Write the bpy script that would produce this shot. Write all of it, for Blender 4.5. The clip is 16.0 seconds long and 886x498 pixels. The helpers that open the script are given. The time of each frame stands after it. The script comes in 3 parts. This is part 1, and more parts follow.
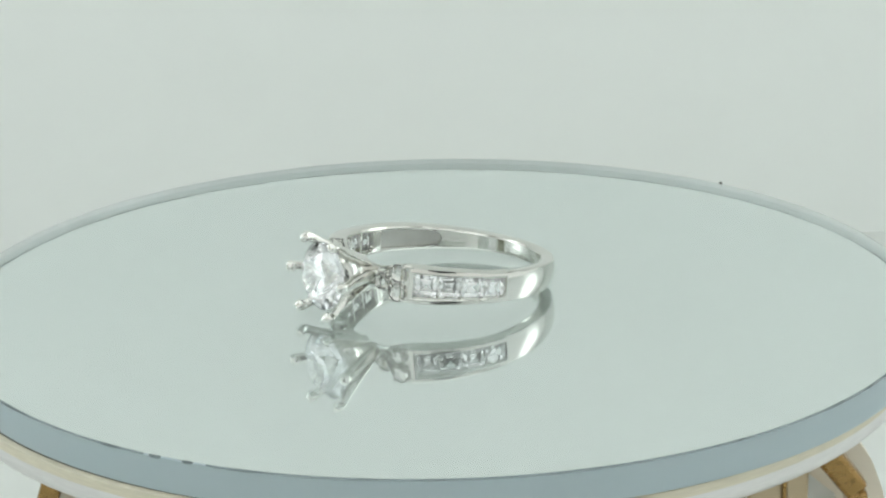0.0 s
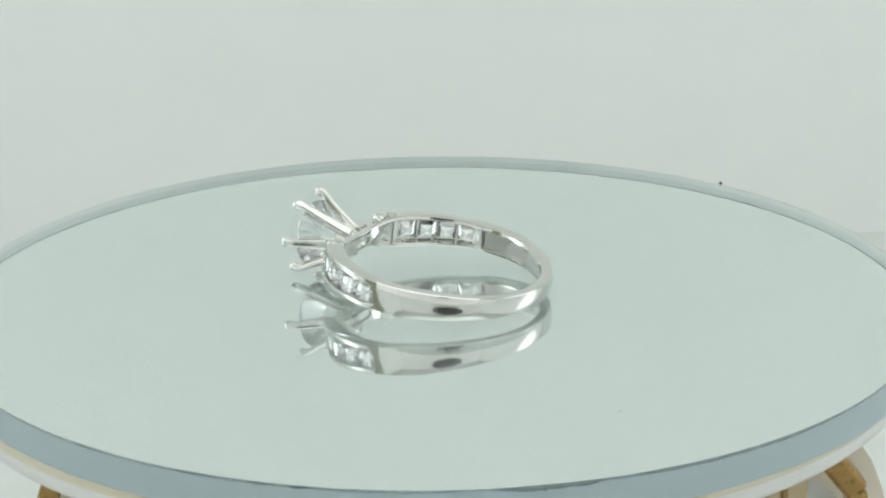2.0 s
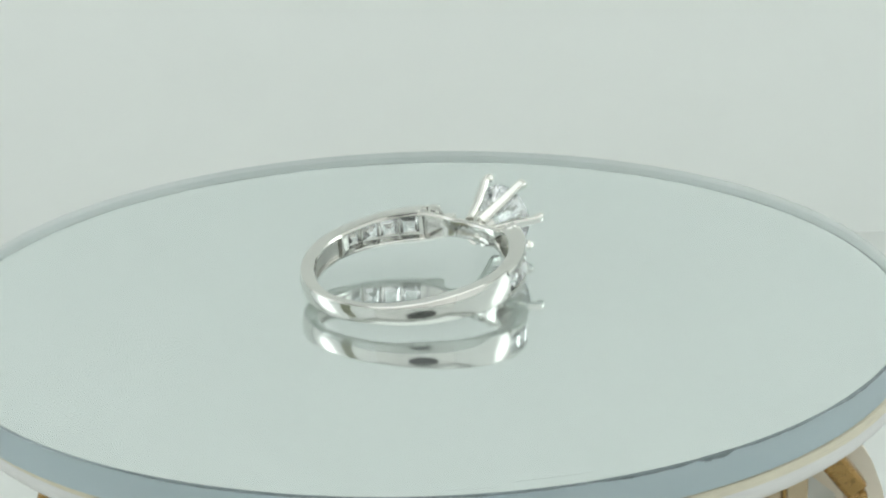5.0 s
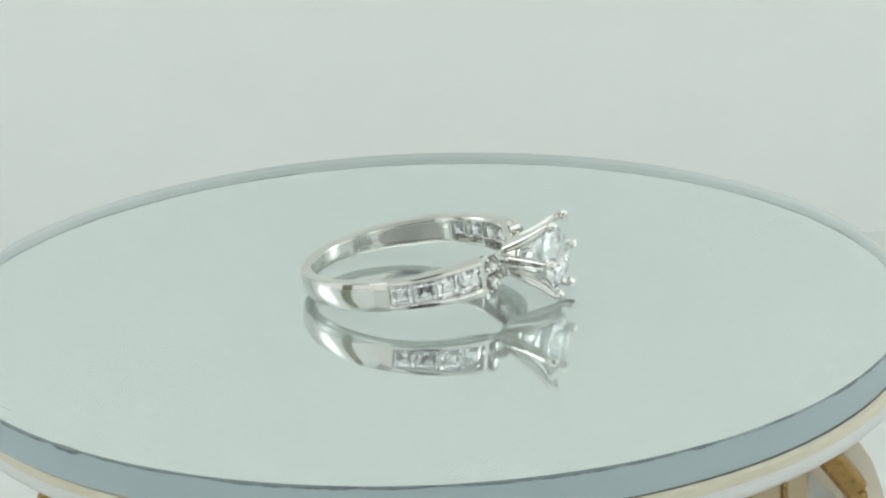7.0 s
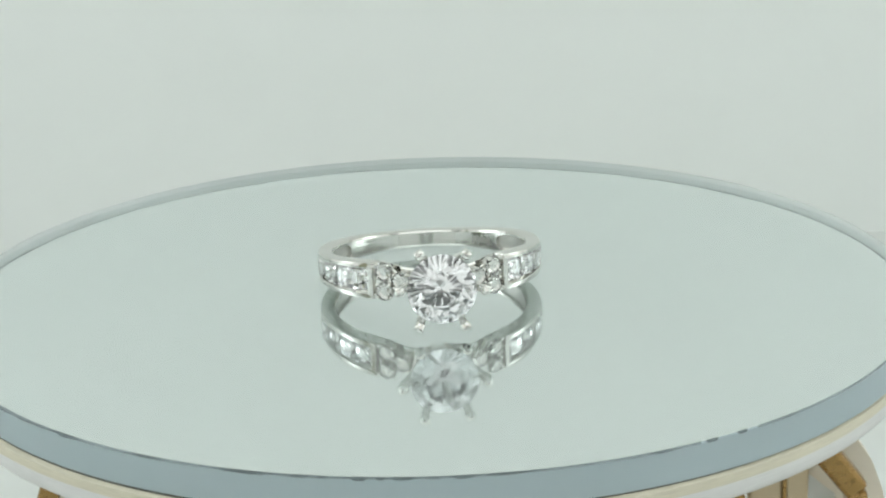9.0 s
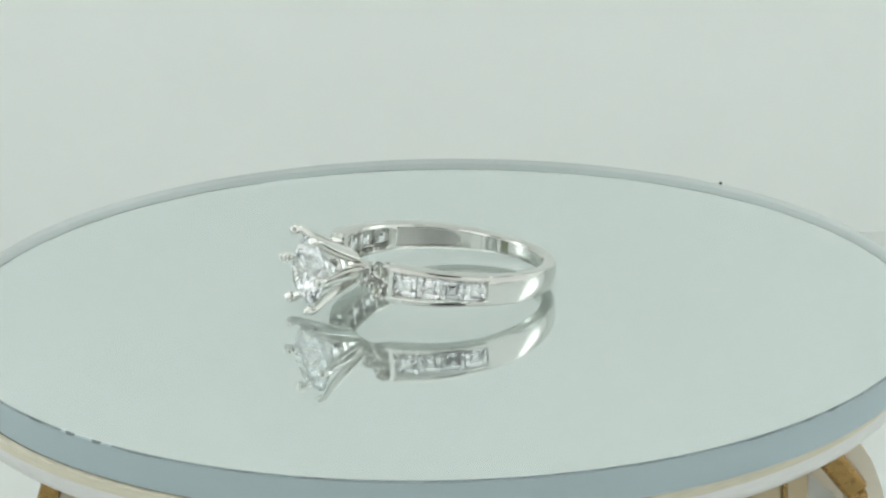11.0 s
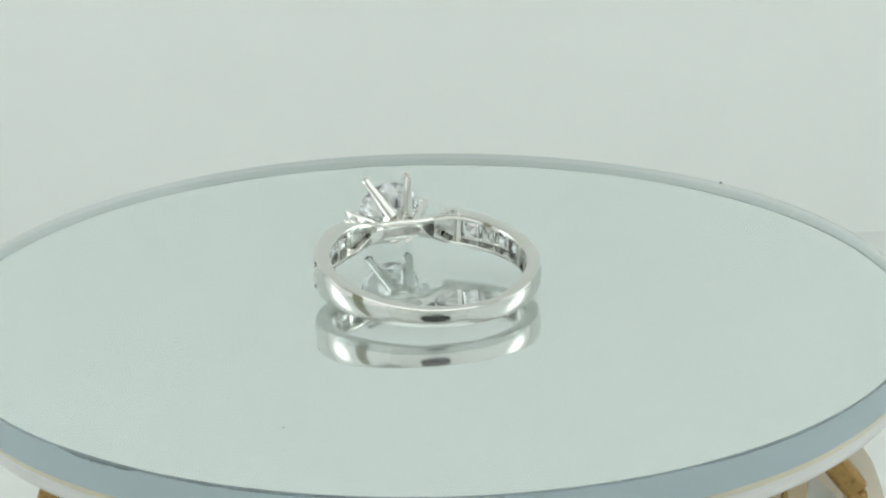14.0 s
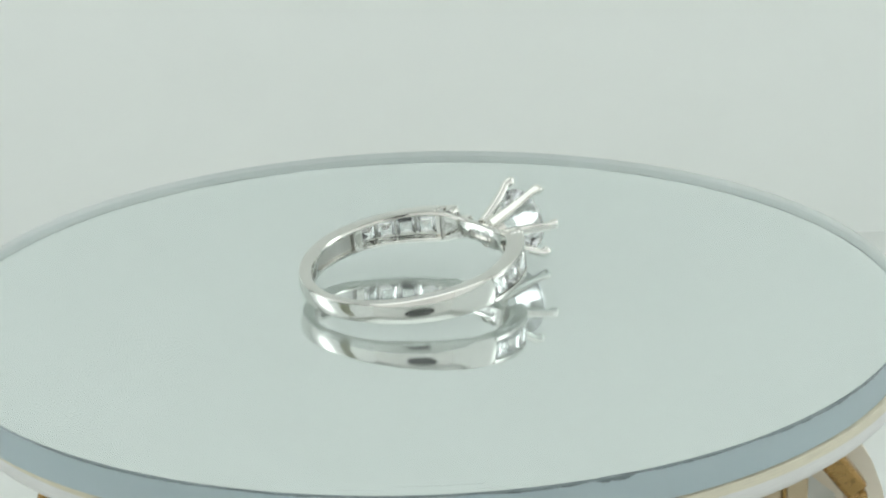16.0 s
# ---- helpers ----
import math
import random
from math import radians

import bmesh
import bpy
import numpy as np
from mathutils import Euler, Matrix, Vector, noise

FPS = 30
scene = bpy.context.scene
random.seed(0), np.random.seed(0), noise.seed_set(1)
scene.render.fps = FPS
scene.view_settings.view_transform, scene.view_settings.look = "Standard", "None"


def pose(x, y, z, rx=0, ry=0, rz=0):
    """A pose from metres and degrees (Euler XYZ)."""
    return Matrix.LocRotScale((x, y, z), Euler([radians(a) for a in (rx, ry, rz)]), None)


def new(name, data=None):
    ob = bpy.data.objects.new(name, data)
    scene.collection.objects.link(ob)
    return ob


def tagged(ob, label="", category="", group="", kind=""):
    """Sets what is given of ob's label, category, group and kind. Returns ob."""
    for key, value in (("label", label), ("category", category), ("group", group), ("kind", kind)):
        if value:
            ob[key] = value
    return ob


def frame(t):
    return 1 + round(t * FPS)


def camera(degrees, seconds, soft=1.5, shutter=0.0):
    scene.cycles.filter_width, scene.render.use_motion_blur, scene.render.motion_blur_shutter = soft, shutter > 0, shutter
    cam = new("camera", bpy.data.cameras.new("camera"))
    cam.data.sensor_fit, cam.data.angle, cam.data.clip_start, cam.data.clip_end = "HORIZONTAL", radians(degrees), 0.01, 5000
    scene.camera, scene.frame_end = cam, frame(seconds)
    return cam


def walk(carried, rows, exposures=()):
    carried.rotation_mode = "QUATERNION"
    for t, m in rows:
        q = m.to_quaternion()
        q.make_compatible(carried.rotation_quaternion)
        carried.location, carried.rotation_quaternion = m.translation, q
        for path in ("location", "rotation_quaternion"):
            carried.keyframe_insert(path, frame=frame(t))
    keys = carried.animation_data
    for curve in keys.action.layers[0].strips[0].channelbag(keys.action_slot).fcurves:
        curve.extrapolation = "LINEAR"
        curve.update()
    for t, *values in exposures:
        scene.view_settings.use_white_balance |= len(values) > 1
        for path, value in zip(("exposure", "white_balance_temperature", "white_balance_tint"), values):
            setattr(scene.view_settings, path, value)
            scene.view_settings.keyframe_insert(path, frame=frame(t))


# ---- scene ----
MM = 0.001

# ---- camera ----
EYE = (0.0, -0.16996, 0.05928)
CAM_POSE = pose(*EYE, 71.755, 0, -0.503) @ pose(0, 0, 0, 0, 0, -1.363)
cam = camera(25.32, 16.0, soft=2.25)
walk(cam, [(0.0, CAM_POSE), (16.0, CAM_POSE)], exposures=[(0.0, -0.28), (16.0, -0.28)])

# ---- world and lights ----
world = bpy.data.worlds.new("room_light")
world.use_nodes = True
world.node_tree.nodes["Background"].inputs[0].default_value = (0.80, 0.88, 0.90, 1)
world.node_tree.nodes["Background"].inputs[1].default_value = 0.25
scene.world = world
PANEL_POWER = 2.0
TOP_POWER = 1.0
FRONT_POWER = 0.33


scene.cycles.max_bounces, scene.cycles.glossy_bounces, scene.cycles.transmission_bounces = 16, 8, 14


# ---- materials ----
def nodes_of(name):
    m = bpy.data.materials.new(name)
    m.use_nodes = True
    nt = m.node_tree
    return m, nt, nt.nodes["Principled BSDF"]


def surface(name, color, rough=0.5, metal=0.0, scale=40.0, vary=0.06, bump=0.0, bump_scale=900.0, rough_vary=0.0, streak=1.0):
    """Principled material with colour variation at two scales, rough variation and fine relief."""
    m, nt, b = nodes_of(name)
    L = nt.links
    tc = nt.nodes.new("ShaderNodeTexCoord")
    n1 = nt.nodes.new("ShaderNodeTexNoise")
    n1.inputs["Scale"].default_value = scale
    n1.inputs["Detail"].default_value = 4
    n2 = nt.nodes.new("ShaderNodeTexNoise")
    n2.inputs["Scale"].default_value = scale * 14
    n2.inputs["Detail"].default_value = 3
    st = nt.nodes.new("ShaderNodeVectorMath")
    st.operation = "MULTIPLY"
    st.inputs[1].default_value = (1, 1, streak)
    L.new(tc.outputs["Object"], st.inputs[0])
    for n in (n1, n2):
        L.new(st.outputs[0], n.inputs["Vector"])
    add = nt.nodes.new("ShaderNodeMath")
    add.operation = "ADD"
    L.new(n1.outputs["Fac"], add.inputs[0])
    L.new(n2.outputs["Fac"], add.inputs[1])
    ramp = nt.nodes.new("ShaderNodeMapRange")
    ramp.inputs["From Min"].default_value, ramp.inputs["From Max"].default_value = 0.6, 1.4
    ramp.inputs["To Min"].default_value, ramp.inputs["To Max"].default_value = 1 - vary, 1 + vary
    L.new(add.outputs[0], ramp.inputs["Value"])
    mul = nt.nodes.new("ShaderNodeVectorMath")
    mul.operation = "SCALE"
    mul.inputs[0].default_value = color
    L.new(ramp.outputs[0], mul.inputs["Scale"])
    L.new(mul.outputs[0], b.inputs["Base Color"])
    b.inputs["Roughness"].default_value = rough
    b.inputs["Metallic"].default_value = metal
    if rough_vary:
        r2 = nt.nodes.new("ShaderNodeMapRange")
        r2.inputs["From Min"].default_value, r2.inputs["From Max"].default_value = 0.6, 1.4
        r2.inputs["To Min"].default_value, r2.inputs["To Max"].default_value = max(rough - rough_vary, 0.01), rough + rough_vary
        L.new(add.outputs[0], r2.inputs["Value"])
        L.new(r2.outputs[0], b.inputs["Roughness"])
    if bump:
        n3 = nt.nodes.new("ShaderNodeTexNoise")
        n3.inputs["Scale"].default_value = bump_scale
        n3.inputs["Detail"].default_value = 3
        L.new(tc.outputs["Object"], n3.inputs["Vector"])
        bp = nt.nodes.new("ShaderNodeBump")
        bp.inputs["Strength"].default_value = bump
        bp.inputs["Distance"].default_value = 0.0001
        L.new(n3.outputs["Fac"], bp.inputs["Height"])
        L.new(bp.outputs[0], b.inputs["Normal"])
    return m


def polished_band(name, color):
    """White gold buffed along the band: hair-fine streaks run round the ring's axis."""
    m, nt, b = nodes_of(name)
    L = nt.links

    def math_node(op, p, q=None):
        n = nt.nodes.new("ShaderNodeMath")
        n.operation = op
        for i, x in enumerate((p, q)):
            if x is None:
                continue
            if isinstance(x, (int, float)):
                n.inputs[i].default_value = x
            else:
                L.new(x, n.inputs[i])
        return n.outputs[0]
    tc = nt.nodes.new("ShaderNodeTexCoord")
    sp = nt.nodes.new("ShaderNodeSeparateXYZ")
    L.new(tc.outputs["Object"], sp.inputs[0])
    turn = math_node("ARCTAN2", sp.outputs["Y"], sp.outputs["X"])
    along = math_node("MULTIPLY", turn, 3.2)
    across = math_node("MULTIPLY", sp.outputs["Z"], 6500.0)
    rad = math_node("MULTIPLY", math_node("ADD", math_node("MULTIPLY", sp.outputs["X"], sp.outputs["X"]), math_node("MULTIPLY", sp.outputs["Y"], sp.outputs["Y"])), 120000.0)
    co = nt.nodes.new("ShaderNodeCombineXYZ")
    for i, o in enumerate((along, across, rad)):
        L.new(o, co.inputs[i])
    streak = nt.nodes.new("ShaderNodeTexNoise")
    streak.inputs["Scale"].default_value = 1.0
    streak.inputs["Detail"].default_value = 3
    L.new(co.outputs[0], streak.inputs["Vector"])
    wave = nt.nodes.new("ShaderNodeTexNoise")
    wave.inputs["Scale"].default_value = 320
    L.new(tc.outputs["Object"], wave.inputs["Vector"])
    for fac, dist, strength in ((streak, 0.000020, 0.30), (wave, 0.0001, 0.05)):
        bp = nt.nodes.new("ShaderNodeBump")
        bp.inputs["Strength"].default_value = strength
        bp.inputs["Distance"].default_value = dist
        L.new(fac.outputs["Fac"], bp.inputs["Height"])
        if fac is wave:
            L.new(last.outputs[0], bp.inputs["Normal"])
        last = bp
    L.new(last.outputs[0], b.inputs["Normal"])
    mr = nt.nodes.new("ShaderNodeMapRange")
    mr.inputs["To Min"].default_value, mr.inputs["To Max"].default_value = 0.012, 0.055
    L.new(streak.outputs["Fac"], mr.inputs["Value"])
    L.new(mr.outputs[0], b.inputs["Roughness"])
    b.inputs["Base Color"].default_value = (*color, 1)
    b.inputs["Metallic"].default_value = 1.0
    return m


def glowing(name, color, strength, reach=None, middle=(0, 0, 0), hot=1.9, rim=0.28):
    """A glowing diffuser. reach: half sizes (m) over which the glow goes from hot, round middle, to rim."""
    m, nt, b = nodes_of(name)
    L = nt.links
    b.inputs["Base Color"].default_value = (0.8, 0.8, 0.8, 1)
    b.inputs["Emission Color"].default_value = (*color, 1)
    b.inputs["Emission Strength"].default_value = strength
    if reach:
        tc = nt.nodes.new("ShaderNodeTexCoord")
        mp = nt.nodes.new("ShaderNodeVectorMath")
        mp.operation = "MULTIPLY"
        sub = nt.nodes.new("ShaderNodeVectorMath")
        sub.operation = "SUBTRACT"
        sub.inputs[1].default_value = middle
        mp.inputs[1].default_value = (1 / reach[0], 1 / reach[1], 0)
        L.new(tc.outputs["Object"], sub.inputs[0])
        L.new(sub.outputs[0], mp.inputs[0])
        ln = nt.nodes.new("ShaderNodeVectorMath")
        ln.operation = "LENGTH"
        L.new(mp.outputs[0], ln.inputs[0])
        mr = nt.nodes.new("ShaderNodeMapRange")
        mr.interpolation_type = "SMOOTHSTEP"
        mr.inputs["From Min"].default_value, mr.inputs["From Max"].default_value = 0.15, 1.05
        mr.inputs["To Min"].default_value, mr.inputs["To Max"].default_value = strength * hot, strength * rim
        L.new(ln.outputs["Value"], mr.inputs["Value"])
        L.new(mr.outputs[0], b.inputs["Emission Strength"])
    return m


def gem(name, ior=2.15, color=(1, 1, 1)):
    m, nt, b = nodes_of(name)
    nt.nodes.remove(b)
    g = nt.nodes.new("ShaderNodeBsdfGlass")
    g.inputs["IOR"].default_value = ior
    g.inputs["Roughness"].default_value = 0.0
    g.inputs["Color"].default_value = (*color, 1)
    nt.links.new(g.outputs[0], nt.nodes["Material Output"].inputs["Surface"])
    return m


def coated_glass(name, veil=0.165):
    """Clear coated plate glass, faintly tinted; an added broad sheen veils reflections like haze."""
    m, nt, b = nodes_of(name)
    nt.nodes.remove(b)
    L = nt.links
    g = nt.nodes.new("ShaderNodeBsdfRefraction")
    g.inputs["IOR"].default_value = 1.5
    g.inputs["Roughness"].default_value = 0.0
    g.inputs["Color"].default_value = (0.98, 0.992, 0.99, 1)
    sheen = nt.nodes.new("ShaderNodeBsdfGlossy")
    sheen.inputs["Color"].default_value = (0.96, 0.98, 0.98, 1)
    sheen.inputs["Roughness"].default_value = 0.40
    mix = nt.nodes.new("ShaderNodeMixShader")
    mix.inputs[0].default_value = veil
    L.new(g.outputs[0], mix.inputs[1])
    L.new(sheen.outputs[0], mix.inputs[2])
    L.new(mix.outputs[0], nt.nodes["Material Output"].inputs["Surface"])
    return m


def ground_edge(name):
    """Frosted grey-blue glass edge: scatters light back and lets some through."""
    m, nt, b = nodes_of(name)
    L = nt.links
    b.inputs["Base Color"].default_value = (0.56, 0.72, 0.79, 1)
    b.inputs["Roughness"].default_value = 0.15
    b.inputs["Specular IOR Level"].default_value = 0.9
    tc = nt.nodes.new("ShaderNodeTexCoord")
    n = nt.nodes.new("ShaderNodeTexNoise")
    n.inputs["Scale"].default_value = 140
    n.inputs["Detail"].default_value = 5
    L.new(tc.outputs["Object"], n.inputs["Vector"])
    mr = nt.nodes.new("ShaderNodeMapRange")
    mr.inputs["To Min"].default_value, mr.inputs["To Max"].default_value = 0.10, 0.20
    L.new(n.outputs["Fac"], mr.inputs["Value"])
    L.new(mr.outputs[0], b.inputs["Roughness"])
    tr = nt.nodes.new("ShaderNodeBsdfTranslucent")
    tr.inputs["Color"].default_value = (0.95, 0.955, 0.935, 1)
    mix = nt.nodes.new("ShaderNodeMixShader")
    mix.inputs[0].default_value = 0.5
    L.new(b.outputs[0], mix.inputs[1])
    L.new(tr.outputs[0], mix.inputs[2])
    L.new(mix.outputs[0], nt.nodes["Material Output"].inputs["Surface"])
    return m


WALL = surface("white_backdrop_paper", (0.80, 0.83, 0.81), 0.9, scale=6, vary=0.012)
FLOOR = surface("white_table_surface", (0.71, 0.735, 0.71), 0.75, scale=8, vary=0.015)
CLOTH = surface("white_tent_fabric", (0.82, 0.83, 0.81), 0.95, scale=10, vary=0.02, bump=0.2, bump_scale=600)
SILVER = surface("polished_white_gold", (0.735, 0.732, 0.70), 0.03, 1.0, scale=300, vary=0.02, bump=0.10, bump_scale=300, rough_vary=0.02)
BAND = polished_band("polished_white_gold_band", (0.675, 0.672, 0.638))
SATIN = surface("satin_cast_metal", (0.60, 0.60, 0.575), 0.38, 1.0, scale=900, vary=0.08, bump=0.25, bump_scale=4000)
CAST = surface("rough_cast_metal", (0.62, 0.62, 0.595), 0.22, 1.0, scale=900, vary=0.06, bump=1.0, bump_scale=2200)
GEM = gem("clear_cut_stone", 2.15, (0.990, 0.994, 0.998))
SMALL_GEM = gem("small_clear_stone", 1.95, (0.992, 0.994, 0.996))
TOP_GLASS = coated_glass("veiled_plate_glass")
MIRROR = surface("silvered_back", (0.88, 0.915, 0.91), 0.02, 1.0, scale=20, vary=0.004)
EDGE = ground_edge("ground_glass_edge")
CHIP = surface("chipped_dark_edge", (0.185, 0.225, 0.235), 0.5, scale=500, vary=0.3)
EDGE_LINE = surface("worn_edge_line", (0.24, 0.29, 0.30), 0.5, scale=400, vary=0.3)
SCRATCH = surface("scratch_mark", (0.54, 0.59, 0.58), 0.6, scale=500, vary=0.2)
CREAM = surface("cream_adhesive_rim", (0.68, 0.64, 0.51), 0.5, scale=45, vary=0.16, streak=22)
GLUE = surface("dull_dark_glue", (0.13, 0.135, 0.115), 0.8, scale=300, vary=0.2)
RIM = surface("brushed_pale_rim", (0.74, 0.735, 0.725), 0.30, 0.35, scale=30, vary=0.10, streak=25)
GOLD = surface("brushed_gold", (0.34, 0.215, 0.085), 0.26, 1.0, scale=120, vary=0.10, rough_vary=0.06)
PALE = surface("pale_grey_metal", (0.80, 0.83, 0.82), 0.4, 0.2, scale=60, vary=0.06)
TAN = surface("tan_gold_panel", (0.58, 0.48, 0.32), 0.45, 0.2, scale=90, vary=0.05)
BEIGE = surface("beige_plastic", (0.84, 0.78, 0.66), 0.5, scale=60, vary=0.04)
BLACK = surface("black_plastic", (0.004, 0.004, 0.005), 0.9, scale=200, vary=0.1)
BLACK.node_tree.nodes["Principled BSDF"].inputs["Specular IOR Level"].default_value = 0.1
OLIVE = surface("olive_fabric", (0.33, 0.33, 0.23), 0.9, scale=60, vary=0.1)
LENS = surface("dark_lens_glass", (0.01, 0.01, 0.015), 0.08)
SPECK = surface("dark_speck", (0.05, 0.06, 0.05), 0.8, scale=900, vary=0.2)
# bright spot stands for the lamp; the wide dim rim is added fill
LEFT_LIGHT = glowing("side_lamp_fill_diffuser", (0.95, 1.0, 1.0), PANEL_POWER * 1.06, (0.15, 0.085), (0, 0.147, 0), 1.9, 0.22)
RIGHT_LIGHT = glowing("side_lamp_fill_diffuser", (0.94, 1.0, 0.975), PANEL_POWER, (0.15, 0.085), (0, 0.147, 0), 1.9, 0.22)
FRONT_LIGHT = glowing("front_lamp_diffuser", (1.0, 0.995, 0.945), FRONT_POWER, (0.34, 0.30), (0, 0, 0), 0.92, 1.30)
TOP_LIGHT = glowing("top_fill_diffuser", (0.94, 1.0, 0.98), TOP_POWER, (0.30, 0.30), (0, 0, 0), 1.15, 0.85)


# ---- mesh helpers ----
def part(name, bm, material, parent=None, label="", smooth=None):
    """Links a bmesh as one mesh object, under a thing or a part. material: one or a list."""
    bmesh.ops.recalc_face_normals(bm, faces=bm.faces)
    me = bpy.data.meshes.new(name)
    if smooth is not None:
        for f in bm.faces:
            f.smooth = True
        for e in bm.edges:
            if len(e.link_faces) == 2 and e.calc_face_angle(0) > smooth:
                e.smooth = False
    bm.to_mesh(me)
    bm.free()
    for m in material if isinstance(material, (list, tuple)) else (material,):
        me.materials.append(m)
    ob = new(name, me)
    if parent is not None:
        ob.parent = parent
    if label:
        ob["label"] = label
    return ob


def shared(name, ob, m, parent):
    """Another part on the mesh of ob, at the pose m."""
    o = new(name, ob.data)
    o.parent = parent
    o.matrix_basis = m
    return o


def box(sx, sy, sz, m=None, bevel=0.0, bm=None):
    bm = bm or bmesh.new()
    made = bmesh.ops.create_cube(bm, size=1.0)["verts"]
    bmesh.ops.transform(bm, matrix=(m or Matrix()) @ Matrix.Diagonal((sx, sy, sz, 1)), verts=made)
    if bevel:
        edges = list({e for v in made for e in v.link_edges})
        bmesh.ops.bevel(bm, geom=edges, offset=bevel, segments=2, profile=0.5, affect="EDGES")
    return bm


def lathe(profile, n=128, close=True):
    """A body turned round z from (radius, height) pairs."""
    bm = bmesh.new()
    rings = []
    for r, z in profile:
        if r < 1e-9:
            rings.append([bm.verts.new((0, 0, z))])
        else:
            rings.append([bm.verts.new((r * math.cos(2 * math.pi * k / n), r * math.sin(2 * math.pi * k / n), z)) for k in range(n)])
    pairs = list(zip(rings, rings[1:]))
    if close:
        pairs.append((rings[-1], rings[0]))
    for a, b in pairs:
        for k in range(n):
            q = [a[k % len(a)], a[(k + 1) % len(a)], b[(k + 1) % len(b)], b[k % len(b)]]
            q = [v for i, v in enumerate(q) if v not in q[:i]]
            if len(q) > 2:
                bm.faces.new(q)
    return bm


def sweep(section, a0, a1, n, whole=False, bm=None):
    """A strip round the ring's axis. section(a): (radius, z) pairs in order, all of one length; angles in degrees, 0 at the head."""
    bm = bm or bmesh.new()
    rows = []
    for k in range(n if whole else n + 1):
        a = a0 + (a1 - a0) * k / n
        c, s = math.cos(radians(a)), math.sin(radians(a))
        rows.append([bm.verts.new((r * c * MM, r * s * MM, z * MM)) for r, z in section(a)])
    m = len(rows[0])
    for a, b in zip(rows, rows[1:] + (rows[:1] if whole else [])):
        for k in range(m):
            bm.faces.new((a[k], a[(k + 1) % m], b[(k + 1) % m], b[k]))
    if not whole:
        bm.faces.new(rows[0])
        bm.faces.new(rows[-1])
    return bm


def blend(a, a0, a1, v0, v1):
    t = min(max((a - a0) / (a1 - a0), 0), 1)
    return v0 + (v1 - v0) * t * t * (3 - 2 * t)


def hull(points):
    bm = bmesh.new()
    for p in points:
        bm.verts.new(p)
    made = bmesh.ops.convex_hull(bm, input=bm.verts)
    bmesh.ops.delete(bm, geom=[g for g in made["geom_interior"] if isinstance(g, bmesh.types.BMVert)], context="VERTS")
    bmesh.ops.dissolve_limit(bm, angle_limit=0.01, verts=bm.verts, edges=bm.edges)
    return bm


def spot(radius, angle, z=0.0):
    """A frame on the ring: origin at that radius (mm) and angle (degrees), z outwards, y along the ring's axis."""
    c, s = math.cos(radians(angle)), math.sin(radians(angle))
    m = Matrix(((s, 0, c, radius * c * MM), (-c, 0, s, radius * s * MM), (0, 1, 0, z * MM), (0, 0, 0, 1)))
    return m


# ---- the studio box ----
FLOOR_Z, BACK_Y, SIDE_X, TOP_Z, FRONT_Y = -0.066, 0.214, 0.33, 0.36, -0.40


def slab(name, x0, x1, y0, y1, z0, z1, material, label, category):
    ob = part(name, box(x1 - x0, y1 - y0, z1 - z0, Matrix.Translation(((x0 + x1) / 2, (y0 + y1) / 2, (z0 + z1) / 2))), material)
    return tagged(ob, label, category, kind="structure")


slab("floor", -SIDE_X - 0.01, SIDE_X + 0.01, FRONT_Y - 0.01, BACK_Y, FLOOR_Z - 0.01, FLOOR_Z, FLOOR, "smooth white table surface under the turntable", "floor")
slab("wall_north", -SIDE_X - 0.01, SIDE_X + 0.01, BACK_Y, BACK_Y + 0.01, FLOOR_Z - 0.01, TOP_Z + 0.01, WALL, "plain matt white backdrop behind the turntable", "wall")
slab("wall_south", -SIDE_X - 0.01, SIDE_X + 0.01, FRONT_Y - 0.01, FRONT_Y, FLOOR_Z, TOP_Z + 0.01, CLOTH, "white fabric front of the photo box", "wall")
slab("wall_west", -SIDE_X - 0.01, -SIDE_X, FRONT_Y, BACK_Y, FLOOR_Z, TOP_Z + 0.01, CLOTH, "white fabric side of the photo box", "wall")
slab("wall_east", SIDE_X, SIDE_X + 0.01, FRONT_Y, BACK_Y, FLOOR_Z, TOP_Z + 0.01, CLOTH, "white fabric side of the photo box", "wall")
slab("ceiling", -SIDE_X, SIDE_X, FRONT_Y, BACK_Y, TOP_Z, TOP_Z + 0.01, CLOTH, "white fabric top of the photo box", "ceiling")


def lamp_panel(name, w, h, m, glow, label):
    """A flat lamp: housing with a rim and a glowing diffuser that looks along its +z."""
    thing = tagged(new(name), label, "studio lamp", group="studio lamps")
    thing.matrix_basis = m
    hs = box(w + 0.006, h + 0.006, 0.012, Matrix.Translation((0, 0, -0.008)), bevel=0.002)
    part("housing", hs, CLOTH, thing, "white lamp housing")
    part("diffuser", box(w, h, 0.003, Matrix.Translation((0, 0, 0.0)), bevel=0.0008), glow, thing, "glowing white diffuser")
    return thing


# panels reach far past the lamps: an added glow brightens the ring's sides
lamp_panel("side_lamp_fill", 0.38, 0.575, Matrix.Translation((-SIDE_X + 0.015, -0.097, 0.13)) @ pose(0, 0, 0, 0, 90, 0), LEFT_LIGHT, "wall-wide white panel, a bright lamp spot with added fill glow around it")
lamp_panel("side_lamp_fill", 0.38, 0.575, Matrix.Translation((SIDE_X - 0.015, -0.097, 0.13)) @ pose(0, 0, 0, 0, -90, 0), RIGHT_LIGHT, "wall-wide white panel, a bright lamp spot with added fill glow around it")
